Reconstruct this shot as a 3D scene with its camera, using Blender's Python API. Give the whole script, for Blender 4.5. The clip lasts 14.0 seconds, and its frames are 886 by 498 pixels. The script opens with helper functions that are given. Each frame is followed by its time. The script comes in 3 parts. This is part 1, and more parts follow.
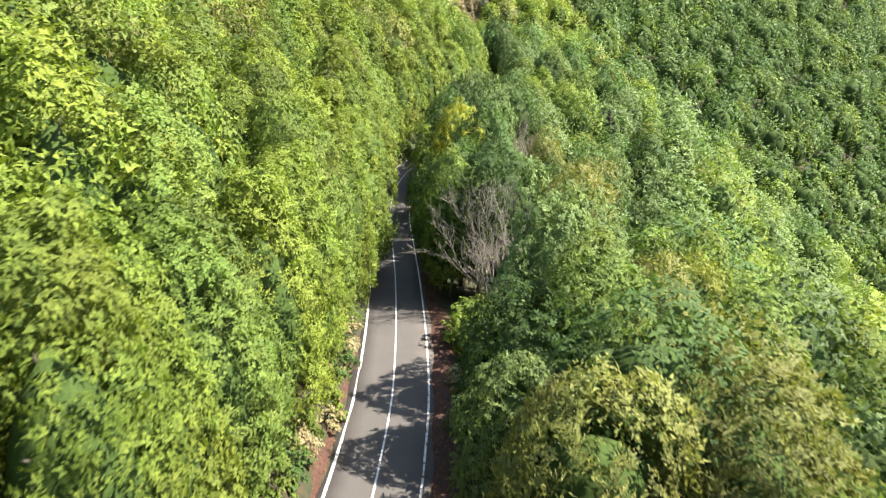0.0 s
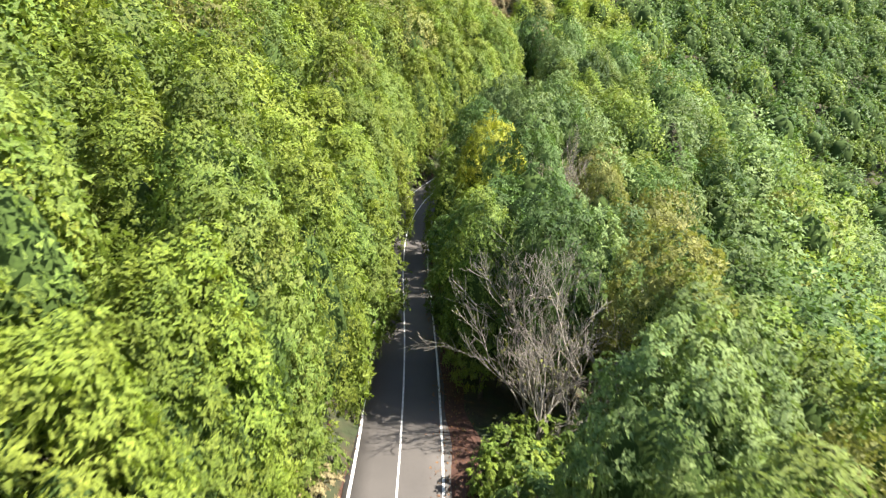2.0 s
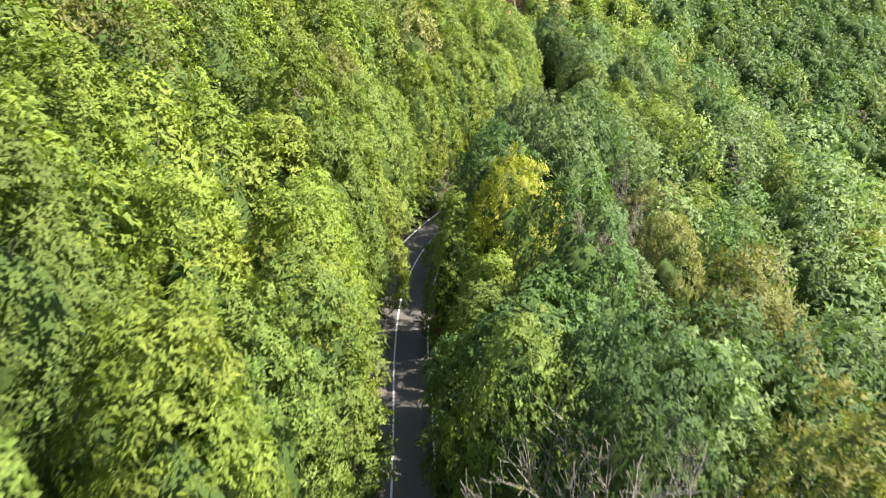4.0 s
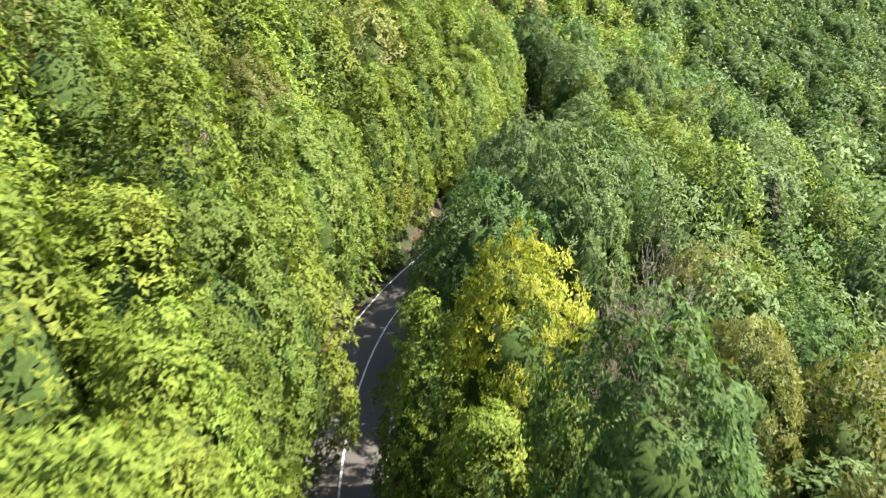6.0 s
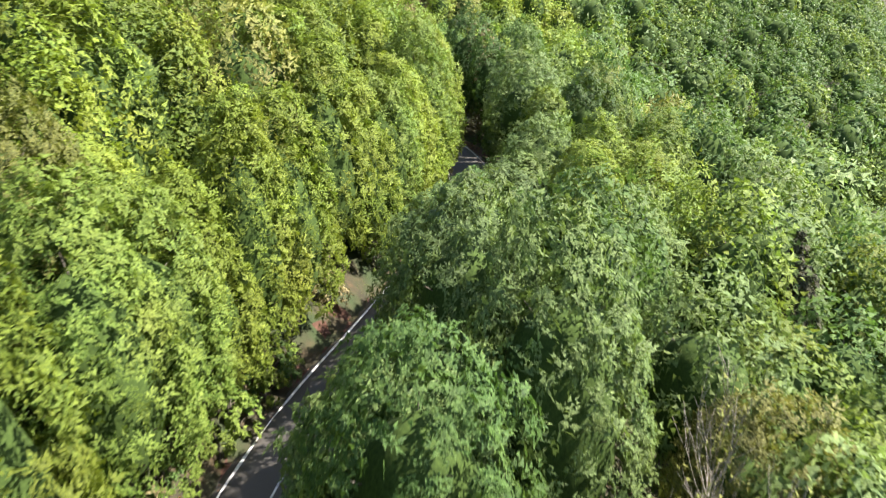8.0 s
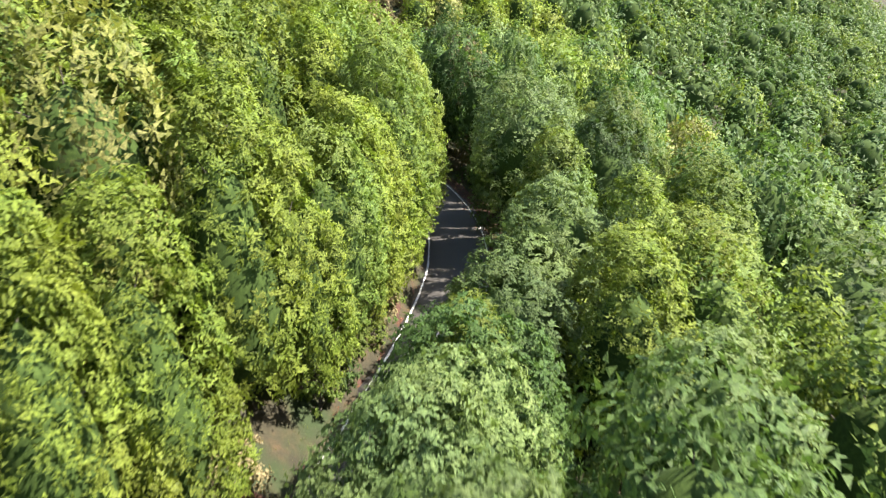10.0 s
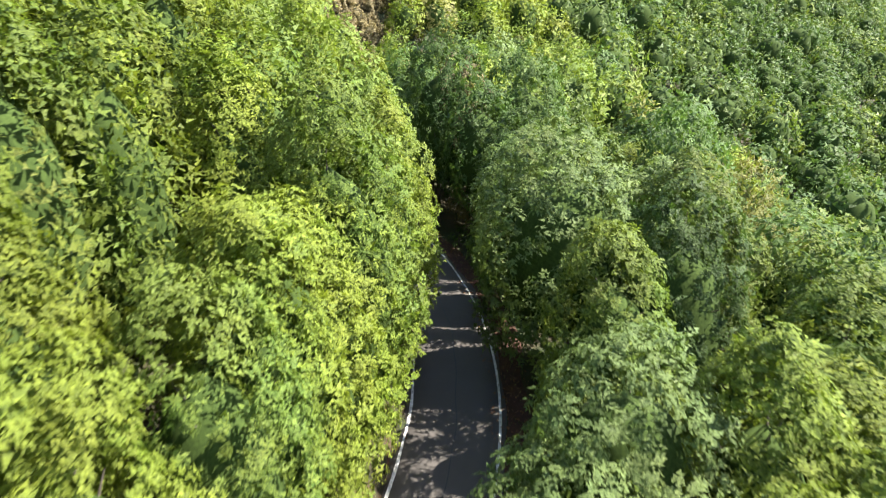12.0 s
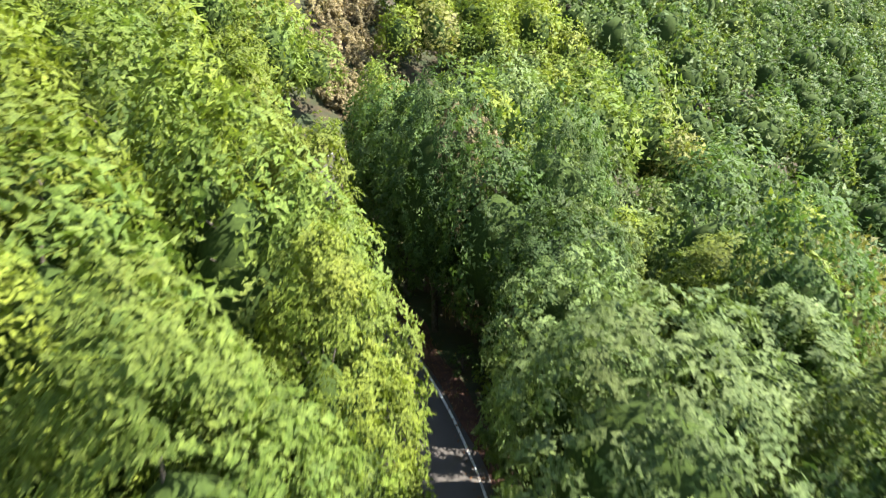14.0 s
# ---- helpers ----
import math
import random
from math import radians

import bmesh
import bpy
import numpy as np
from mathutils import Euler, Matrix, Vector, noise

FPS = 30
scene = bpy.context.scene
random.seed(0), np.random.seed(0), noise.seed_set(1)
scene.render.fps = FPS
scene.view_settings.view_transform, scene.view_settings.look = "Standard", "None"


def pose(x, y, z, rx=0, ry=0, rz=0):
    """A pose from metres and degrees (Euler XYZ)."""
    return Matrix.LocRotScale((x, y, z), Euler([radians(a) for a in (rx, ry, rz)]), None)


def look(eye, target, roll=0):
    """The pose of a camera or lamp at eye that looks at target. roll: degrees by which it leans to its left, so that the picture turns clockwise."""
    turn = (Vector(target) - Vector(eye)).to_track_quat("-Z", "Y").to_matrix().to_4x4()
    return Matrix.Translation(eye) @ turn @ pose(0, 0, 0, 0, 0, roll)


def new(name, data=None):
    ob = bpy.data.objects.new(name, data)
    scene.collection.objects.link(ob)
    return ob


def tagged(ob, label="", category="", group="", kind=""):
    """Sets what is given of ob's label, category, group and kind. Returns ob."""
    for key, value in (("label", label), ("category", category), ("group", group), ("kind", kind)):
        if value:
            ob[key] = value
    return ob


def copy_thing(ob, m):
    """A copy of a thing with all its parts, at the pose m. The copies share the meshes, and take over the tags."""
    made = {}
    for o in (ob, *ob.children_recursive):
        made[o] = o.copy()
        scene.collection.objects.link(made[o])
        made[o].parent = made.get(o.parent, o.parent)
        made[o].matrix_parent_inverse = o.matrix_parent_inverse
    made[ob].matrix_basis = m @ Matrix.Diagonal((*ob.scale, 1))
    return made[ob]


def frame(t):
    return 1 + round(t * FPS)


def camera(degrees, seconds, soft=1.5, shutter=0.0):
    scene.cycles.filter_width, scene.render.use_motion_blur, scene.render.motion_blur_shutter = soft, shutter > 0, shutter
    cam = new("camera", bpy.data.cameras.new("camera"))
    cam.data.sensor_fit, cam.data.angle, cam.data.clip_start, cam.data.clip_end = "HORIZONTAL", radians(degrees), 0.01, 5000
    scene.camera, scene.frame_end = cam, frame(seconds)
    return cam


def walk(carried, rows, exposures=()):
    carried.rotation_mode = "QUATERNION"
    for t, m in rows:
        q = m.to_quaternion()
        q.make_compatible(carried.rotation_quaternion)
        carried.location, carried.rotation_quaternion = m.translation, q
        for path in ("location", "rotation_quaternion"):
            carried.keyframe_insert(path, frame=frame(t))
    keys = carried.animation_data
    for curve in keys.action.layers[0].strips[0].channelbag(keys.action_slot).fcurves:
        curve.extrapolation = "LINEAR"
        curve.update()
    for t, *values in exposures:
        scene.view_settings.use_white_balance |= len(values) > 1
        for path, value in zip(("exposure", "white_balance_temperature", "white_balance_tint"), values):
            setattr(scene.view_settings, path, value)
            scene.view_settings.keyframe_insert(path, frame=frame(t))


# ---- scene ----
cam = camera(66.1, 14.0, soft=1.2, shutter=0.4)
METRES, EYE, TILT, LEAN, TURN = 150.0, 30.0, -20.0, 0.0, 0.0
ROWS = [
    (0.0, 0.0, 0.0, 0.0, -0.0, 0.0, -0.0),
    (0.5, 0.0004, 0.0335, 0.0109, 0.42, 0.01, -0.09),
    (1.0, 0.0005, 0.0694, 0.0218, 0.89, 0.01, -0.19),
    (1.5, 0.0002, 0.1034, 0.0312, 1.41, -0.0, -0.33),
    (2.0, -0.0007, 0.1405, 0.0413, 2.21, -0.02, -0.57),
    (2.5, -0.002, 0.1741, 0.0513, 2.57, -0.03, -0.65),
    (3.0, -0.0037, 0.2099, 0.063, 2.67, -0.03, -0.63),
    (5.5, -0.0094, 0.3714, 0.119, 1.93, -0.09, -0.25),
    (6.0, -0.0097, 0.4068, 0.1307, 0.21, -0.09, 0.34),
    (6.5, -0.0085, 0.4396, 0.1414, -1.86, -0.1, 1.06),
    (7.0, -0.0063, 0.4747, 0.1531, -3.51, -0.16, 1.61),
    (7.5, -0.0029, 0.5078, 0.1641, -4.47, -0.18, 1.97),
    (8.0, 0.0011, 0.5429, 0.1757, -5.12, -0.19, 2.21),
    (10.5, 0.0232, 0.7052, 0.2417, -6.78, -0.3, 2.86),
    (11.0, 0.0279, 0.7391, 0.2555, -6.92, -0.33, 2.91),
    (11.5, 0.0328, 0.7705, 0.2685, -7.03, -0.32, 2.95),
    (12.0, 0.0383, 0.8044, 0.2824, -7.11, -0.3, 3.0),
    (12.5, 0.0435, 0.8362, 0.2954, -7.09, -0.3, 2.97),
    (13.0, 0.0489, 0.8704, 0.3101, -7.08, -0.31, 2.98),
    (13.5, 0.0538, 0.9003, 0.3249, -7.04, -0.3, 3.0),
    (14.0, 0.0594, 0.9333, 0.3421, -7.02, -0.31, 2.97),
]
walk(cam, [(t, pose(0, 0, EYE, TILT, LEAN, TURN) @ pose(METRES * x, METRES * y, METRES * z, 90 + pitch, roll, yaw)) for t, x, y, z, yaw, pitch, roll in ROWS])

# ---- daylight ----
SUN_AZ, SUN_EL = 92.0, 50.0          # degrees clockwise from +y, and above the horizon
SUN_DIR = Vector((math.sin(radians(SUN_AZ)) * math.cos(radians(SUN_EL)),
                  math.cos(radians(SUN_AZ)) * math.cos(radians(SUN_EL)), math.sin(radians(SUN_EL))))
world = bpy.data.worlds.new("world")
scene.world = world
world.use_nodes = True
wn = world.node_tree
sky = wn.nodes.new("ShaderNodeTexSky")
sky.sky_type, sky.sun_disc = "NISHITA", False
sky.sun_elevation, sky.sun_rotation = radians(SUN_EL), radians(SUN_AZ)
wn.nodes["Background"].inputs["Strength"].default_value = 0.1
wn.links.new(sky.outputs["Color"], wn.nodes["Background"].inputs["Color"])
sun = new("sun", bpy.data.lights.new("sun", "SUN"))
sun.data.energy, sun.data.angle, sun.data.color = 5.0, radians(0.5), (1.0, 0.95, 0.85)
sun.matrix_world = look(SUN_DIR * 200, (0, 0, 0))
scene.view_settings.exposure = 1.87


# ---- materials ----
def material(name):
    m = bpy.data.materials.new(name)
    m.use_nodes = True
    return m, m.node_tree, m.node_tree.nodes["Principled BSDF"]


def link(t, a, b):
    t.links.new(a, b)


def noise_node(t, scale, detail=4.0, rough=0.55, coords=None):
    n = t.nodes.new("ShaderNodeTexNoise")
    n.inputs["Scale"].default_value, n.inputs["Detail"].default_value = scale, detail
    n.inputs["Roughness"].default_value = rough
    if coords is None:
        coords = t.nodes.new("ShaderNodeNewGeometry").outputs["Position"]
    link(t, coords, n.inputs["Vector"])
    return n.outputs["Fac"]


def ramp(t, fac, stops):
    r = t.nodes.new("ShaderNodeValToRGB")
    while len(r.color_ramp.elements) < len(stops):
        r.color_ramp.elements.new(0.5)
    for e, (at, c) in zip(r.color_ramp.elements, stops):
        e.position, e.color = at, (*c, 1)
    link(t, fac, r.inputs["Fac"])
    return r.outputs["Color"]


def mix(t, fac, a, b, mode="MIX"):
    n = t.nodes.new("ShaderNodeMix")
    n.data_type, n.blend_type = "RGBA", mode
    for value, socket in ((fac, n.inputs[0]), (a, n.inputs[6]), (b, n.inputs[7])):
        if isinstance(value, (int, float)):
            socket.default_value = value
        elif isinstance(value, tuple):
            socket.default_value = (*value, 1)
        else:
            link(t, value, socket)
    return n.outputs[2]


def bump(t, height, strength, distance, shader):
    b = t.nodes.new("ShaderNodeBump")
    b.inputs["Strength"].default_value, b.inputs["Distance"].default_value = strength, distance
    link(t, height, b.inputs["Height"])
    link(t, b.outputs["Normal"], shader.inputs["Normal"])


def leaf_material(name, dark, light, other, glow=0.32):
    """Leaves: each leaf a little different, each tree a little different, light passing through them."""
    m, t, p = material(name)
    g = t.nodes.new("ShaderNodeNewGeometry")
    o = t.nodes.new("ShaderNodeObjectInfo")
    c = mix(t, g.outputs["Random Per Island"], tuple(0.95 * k for k in dark), tuple(1.02 * k for k in light))
    patch = noise_node(t, 0.16, 3.0)
    lean = t.nodes.new("ShaderNodeMath")
    lean.operation, lean.use_clamp = "MULTIPLY_ADD", True
    link(t, patch, lean.inputs[0])
    lean.inputs[1].default_value = 2.2
    lean.inputs[2].default_value = -0.85
    c = mix(t, lean.outputs[0], c, other)
    v = t.nodes.new("ShaderNodeHueSaturation")
    vv = t.nodes.new("ShaderNodeMapRange")
    link(t, o.outputs["Random"], vv.inputs["Value"])
    vv.inputs["To Min"].default_value, vv.inputs["To Max"].default_value = 0.68, 1.2
    link(t, vv.outputs["Result"], v.inputs["Value"])
    hh = t.nodes.new("ShaderNodeMapRange")
    link(t, noise_node(t, 0.5, 2.0), hh.inputs["Value"])
    hh.inputs["From Min"].default_value, hh.inputs["From Max"].default_value = 0.3, 0.7
    hh.inputs["To Min"].default_value, hh.inputs["To Max"].default_value = 0.492, 0.508
    link(t, hh.outputs["Result"], v.inputs["Hue"])
    grain = noise_node(t, 9.0, 3.0, 0.85)
    tint = ramp(t, grain, [(0.38, (0.5, 0.53, 0.5)), (0.5, (0.92, 0.93, 0.92)), (0.62, (1.3, 1.27, 1.2))])
    link(t, mix(t, 1.0, c, tint, "MULTIPLY"), v.inputs["Color"])
    link(t, v.outputs["Color"], p.inputs["Base Color"])
    tuft = noise_node(t, 2.6, 4.0, 0.7)
    bump(t, mix(t, 0.55, grain, tuft), 0.6, 0.3, p)
    p.inputs["Roughness"].default_value = 0.48
    p.inputs["Specular IOR Level"].default_value = 0.22
    tr = t.nodes.new("ShaderNodeBsdfTranslucent")
    link(t, mix(t, 1.0, v.outputs["Color"], (1.06, 1.12, 0.72), "MULTIPLY"), tr.inputs["Color"])
    ms = t.nodes.new("ShaderNodeMixShader")
    ms.inputs["Fac"].default_value = glow
    link(t, p.outputs["BSDF"], ms.inputs[1])
    link(t, tr.outputs["BSDF"], ms.inputs[2])
    link(t, ms.outputs["Shader"], t.nodes["Material Output"].inputs["Surface"])
    return m


LEAF = {
    "light": leaf_material("leaf_light_green", (0.12, 0.178, 0.024), (0.234, 0.302, 0.043), (0.22, 0.235, 0.036)),
    "mid": leaf_material("leaf_mid_green", (0.098, 0.163, 0.027), (0.19, 0.262, 0.05), (0.185, 0.205, 0.04)),
    "dark": leaf_material("leaf_dark_green", (0.055, 0.11, 0.026), (0.112, 0.186, 0.048), (0.1, 0.145, 0.036)),
    "grey": leaf_material("leaf_grey_green", (0.105, 0.165, 0.052), (0.2, 0.275, 0.095), (0.17, 0.21, 0.06)),
    "olive": leaf_material("leaf_olive", (0.14, 0.162, 0.036), (0.255, 0.262, 0.066), (0.2, 0.18, 0.06)),
    "yellow": leaf_material("leaf_yellow", (0.36, 0.38, 0.03), (0.54, 0.53, 0.06), (0.33, 0.4, 0.04)),
    "brown": leaf_material("leaf_russet", (0.26, 0.2, 0.105), (0.42, 0.34, 0.19), (0.27, 0.24, 0.11), 0.25),
    "needle": leaf_material("needle_dark", (0.05, 0.06, 0.028), (0.10, 0.10, 0.045), (0.10, 0.07, 0.04), 0.1),
}


def bark_material(name, a, b):
    m, t, p = material(name)
    c = t.nodes.new("ShaderNodeTexCoord")
    n = noise_node(t, 6.0, 6.0, 0.7, c.outputs["Object"])
    link(t, ramp(t, n, [(0.3, a), (0.7, b)]), p.inputs["Base Color"])
    p.inputs["Roughness"].default_value = 0.9
    p.inputs["Specular IOR Level"].default_value = 0.15
    bump(t, n, 0.6, 0.03, p)
    return m


BARK = bark_material("bark", (0.05, 0.04, 0.03), (0.17, 0.145, 0.12))
TWIG = bark_material("pale_twig", (0.17, 0.14, 0.115), (0.38, 0.33, 0.275))
# dark green for the crowns' cores: shade between the tufts, put into the colour
CROWN_SHADE = bark_material("painted_crown_shade", (0.024, 0.042, 0.01), (0.065, 0.1, 0.022))
LIMB = bark_material("pale_limb", (0.17, 0.15, 0.125), (0.38, 0.335, 0.285))

# forest floor: dark humus with rusty leaf litter and mossy green
M_FLOOR, t, p = material("forest_floor")
base = ramp(t, noise_node(t, 0.9, 8.0, 0.65), [(0.25, (0.02, 0.018, 0.01)), (0.5, (0.042, 0.034, 0.017)), (0.64, (0.07, 0.046, 0.022)), (0.8, (0.075, 0.062, 0.026))])
moss = ramp(t, noise_node(t, 0.25, 4.0), [(0.44, (0, 0, 0)), (0.64, (1, 1, 1))])
link(t, mix(t, moss, base, (0.026, 0.04, 0.011)), p.inputs["Base Color"])
p.inputs["Roughness"].default_value = 0.95
bump(t, noise_node(t, 5.0, 6.0, 0.7), 0.7, 0.08, p)

# old asphalt: grey with a faint violet cast, patched and polished in the wheel tracks
M_ASPHALT, t, p = material("asphalt")
a = ramp(t, noise_node(t, 0.35, 5.0), [(0.3, (0.068, 0.057, 0.048)), (0.7, (0.1, 0.085, 0.073))])
grain = noise_node(t, 45.0, 3.0, 0.7)
a = mix(t, 0.5, a, ramp(t, grain, [(0.3, (0.052, 0.047, 0.044)), (0.7, (0.128, 0.115, 0.107))]))
link(t, a, p.inputs["Base Color"])
p.inputs["Roughness"].default_value = 0.82
bump(t, grain, 0.4, 0.01, p)

# road paint, worn through in places
M_PAINT, t, p = material("road_paint")
w = ramp(t, noise_node(t, 3.0, 8.0, 0.75), [(0.34, (0.16, 0.15, 0.14)), (0.52, (0.74, 0.72, 0.68))])
link(t, w, p.inputs["Base Color"])
p.inputs["Roughness"].default_value = 0.6

M_TAR, t, p = material("tar_joint")
link(t, ramp(t, noise_node(t, 4.0), [(0.3, (0.018, 0.018, 0.018)), (0.7, (0.05, 0.048, 0.046))]), p.inputs["Base Color"])
p.inputs["Roughness"].default_value = 0.5

M_SOIL, t, p = material("red_soil")
link(t, ramp(t, noise_node(t, 1.6, 8.0, 0.7), [(0.3, (0.035, 0.017, 0.012)), (0.6, (0.085, 0.036, 0.022)), (0.8, (0.14, 0.075, 0.047))]), p.inputs["Base Color"])
p.inputs["Roughness"].default_value = 0.95
bump(t, noise_node(t, 6.0, 6.0, 0.7), 0.8, 0.06, p)

# ---- the lie of the land ----
# the road's centre line: x, y, z
WAY = np.array([(-9.5, -70, 9.0), (-6.6, -20, 6.5), (-5.2, 4, 5.2),
                (-4.41, 24, 3.82), (-4.01, 34, 2.91), (-3.84, 44, 2.01), (-4.22, 54, 1.24), (-4.84, 64, 0.44), (-5.62, 74, -0.15), (-6.59, 84, -0.28),
                (-7.6, 94, 0.26), (-7.93, 104, 1.06), (-6.65, 114, 1.92), (-3.68, 124, 2.27), (0.5, 134, 2.66), (4.61, 144, 3.01), (8.42, 154, 3.62),
                (11.27, 164, 4.3), (12.31, 174, 4.87), (11.64, 184, 5.37), (9.68, 194, 5.75), (7.08, 204, 6.13), (4.6, 214, 6.7), (3.3, 224, 7.6),
                (4.4, 235, 8.7), (8.2, 245, 9.7), (14.5, 254, 10.4), (23, 261, 10.8), (36, 266, 10.6), (52, 268, 9.5)])
HALF_L, HALF_R = 2.85, 2.78


def spline(points, step=0.8):
    """A smooth line through the points, at about even steps."""
    p = np.vstack([2 * points[0] - points[1], points, 2 * points[-1] - points[-2]])
    out = []
    for i in range(1, len(p) - 2):
        n = max(2, int(np.linalg.norm(p[i + 1] - p[i]) / step))
        f = (np.arange(n) / n)[:, None]
        a, b, c, d = p[i - 1], p[i], p[i + 1], p[i + 2]
        out.append(0.5 * (2 * b + (c - a) * f + (2 * a - 5 * b + 4 * c - d) * f ** 2 + (3 * b - a - 3 * c + d) * f ** 3))
    return np.vstack(out + [points[-1:]])


LINE = spline(WAY)
TAN = np.gradient(LINE[:, :2], axis=0)
TAN /= np.linalg.norm(TAN, axis=1)[:, None]
NRM = np.stack([TAN[:, 1], -TAN[:, 0]], 1)      # to the right of the way


def beside(x, y):
    """Signed distance from the centre line (right: plus) and the road's height there."""
    x, y = np.atleast_1d(np.asarray(x, float)), np.atleast_1d(np.asarray(y, float))
    d, z = np.empty(len(x)), np.empty(len(x))
    for s in range(0, len(x), 4000):
        dx, dy = x[s:s + 4000, None] - LINE[None, :, 0], y[s:s + 4000, None] - LINE[None, :, 1]
        i = np.argmin(dx * dx + dy * dy, axis=1)
        r = np.arange(len(i))
        ex, ey = dx[r, i], dy[r, i]
        side = np.sign(ex * NRM[i, 0] + ey * NRM[i, 1] + 1e-9)
        d[s:s + 4000], z[s:s + 4000] = np.hypot(ex, ey) * side, LINE[i, 2]
    return d, z


def smooth(a, b, v):
    f = np.clip((v - a) / (b - a), 0, 1)
    return f * f * (3 - 2 * f)


def ground(x, y):
    x, y = np.atleast_1d(np.asarray(x, float)), np.atleast_1d(np.asarray(y, float))
    d, z = beside(x, y)
    a = np.maximum(-d - 3.7, 0)
    rise = 0.72 * np.minimum(a, 26) + 0.36 * np.maximum(a - 26, 0) + 0.7 * smooth(0, 1.4, a)
    b = np.maximum(d - 3.7, 0)
    far = np.maximum(b - 4, 0)
    fall = 0.14 * np.minimum(b, 4) + 0.3 * far + 0.0045 * np.minimum(far, 60) ** 2 + 0.5 * np.maximum(far - 60, 0)
    near = np.maximum(z + rise - fall, -75)
    # the slope across the valley, and the hill behind it
    q = 0.861 * x - 0.508 * y
    opposite = -84 - 0.2915 * x + 0.3746 * y - 0.55 * np.maximum(q, 0)
    beyond = -70 + 0.3 * (np.hypot(x, y) - 620)
    opposite = np.maximum(opposite, np.minimum(beyond, 260))
    opposite = np.minimum(opposite, 150 + 0.02 * y)
    w = smooth(16, 66, 0.8 * x + 0.6 * (y - 255))
    g = near * (1 - w) + opposite * w
    g += (0.5 * np.sin(x * 0.21 + 1.3) * np.sin(y * 0.17) + 0.25 * np.sin(x * 0.53 + y * 0.31)) * smooth(5, 12, np.abs(d))
    return g - 0.12 * (1 - smooth(3.2, 3.9, np.abs(d)))


# ---- helpers for meshes ----
def mesh_of(name, verts, faces, mats, index=None, shade=False, normals=None):
    me = bpy.data.meshes.new(name)
    v = np.asarray(verts, np.float32)
    f = np.asarray(faces, np.int32)
    me.vertices.add(len(v))
    me.vertices.foreach_set("co", v.ravel())
    k = f.shape[1]
    me.loops.add(f.size)
    me.loops.foreach_set("vertex_index", f.ravel())
    me.polygons.add(len(f))
    me.polygons.foreach_set("loop_start", np.arange(0, f.size, k, dtype=np.int32))
    for m in mats:
        me.materials.append(m)
    if index is not None:
        me.polygons.foreach_set("material_index", np.asarray(index, np.int32))
    if shade:
        me.polygons.foreach_set("use_smooth", np.ones(len(f), bool))
    me.update(calc_edges=True)
    if normals is not None:
        me.polygons.foreach_set("use_smooth", np.ones(len(f), bool))
        me.normals_split_custom_set_from_vertices(np.asarray(normals, np.float32).tolist())
    return me


def part(name, me, parent, label=""):
    ob = new(name, me)
    ob.parent = parent
    return tagged(ob, label)


# ---- the ground: one sheet to the horizon ----
def steps(lo, hi, fine, out):
    mid = np.arange(lo, hi + fine / 2, fine)
    grow = fine * np.cumsum(1.16 ** np.arange(1, 60))
    grow = grow[grow < out]
    return np.concatenate([(lo - grow)[::-1], mid, hi + grow])


gx, gy = steps(-30, 44, 1.6, 2600), steps(0, 275, 1.6, 2600)
XX, YY = np.meshgrid(gx, gy)
ZZ = ground(XX.ravel(), YY.ravel())
nx, ny = len(gx), len(gy)
qi = (np.arange(ny - 1)[:, None] * nx + np.arange(nx - 1)[None, :]).ravel()
land = new("ground", mesh_of("ground", np.stack([XX.ravel(), YY.ravel(), ZZ], 1), np.stack([qi, qi + 1, qi + nx + 1, qi + nx], 1), [M_FLOOR], shade=True))
tagged(land, "brown forest floor with rusty leaf litter and moss", "ground", kind="structure")


# ---- the road ----
def ribbon(offsets, lift, start=0, end=None, gaps=None):
    """A strip along the way between two offsets from the centre line, draped with its lifts."""
    L, N = LINE[start:end], NRM[start:end]
    n, k = len(L), len(offsets)
    v = np.empty((n, k, 3))
    for j, (o, h) in enumerate(zip(offsets, lift)):
        v[:, j, :2], v[:, j, 2] = L[:, :2] + N * np.reshape(o, (-1, 1)), L[:, 2] + h
    i = (np.arange(n - 1)[:, None] * k + np.arange(k - 1)[None, :])
    if gaps is not None:
        i = i[gaps[:n - 1]]
    i = i.ravel()
    return v.reshape(-1, 3), np.stack([i, i + 1, i + k + 1, i + k], 1)


wob = np.array([0.14 * math.sin(s * 0.21) + 0.10 * math.sin(s * 0.63 + 1) for s in range(len(LINE))])
v, f = ribbon([-3.35 + wob, -3.3 + wob, -1.6, 0, 1.6, 3.2 + wob, 3.28 + wob], [-0.25, 0.0, 0.025, 0.04, 0.025, 0.0, -0.25])
road = new("road", mesh_of("road", v, f, [M_ASPHALT], shade=True))
tagged(road, "narrow grey asphalt forest road with white lines", "road", kind="structure")
first_plain = int(np.argmin(np.hypot(LINE[:, 0] - 9.1, LINE[:, 1] - 156.5)))


def stripe(name, at, width, label, mat=M_PAINT, start=0, end=None, lift=0.044, gaps=None, parent=road):
    slope = -0.0125 * abs(at)
    v, f = ribbon([at - width / 2, at + width / 2], [lift + slope, lift + slope], start, end, gaps)
    return part(name, mesh_of(name, v, f, [mat]), parent, label)


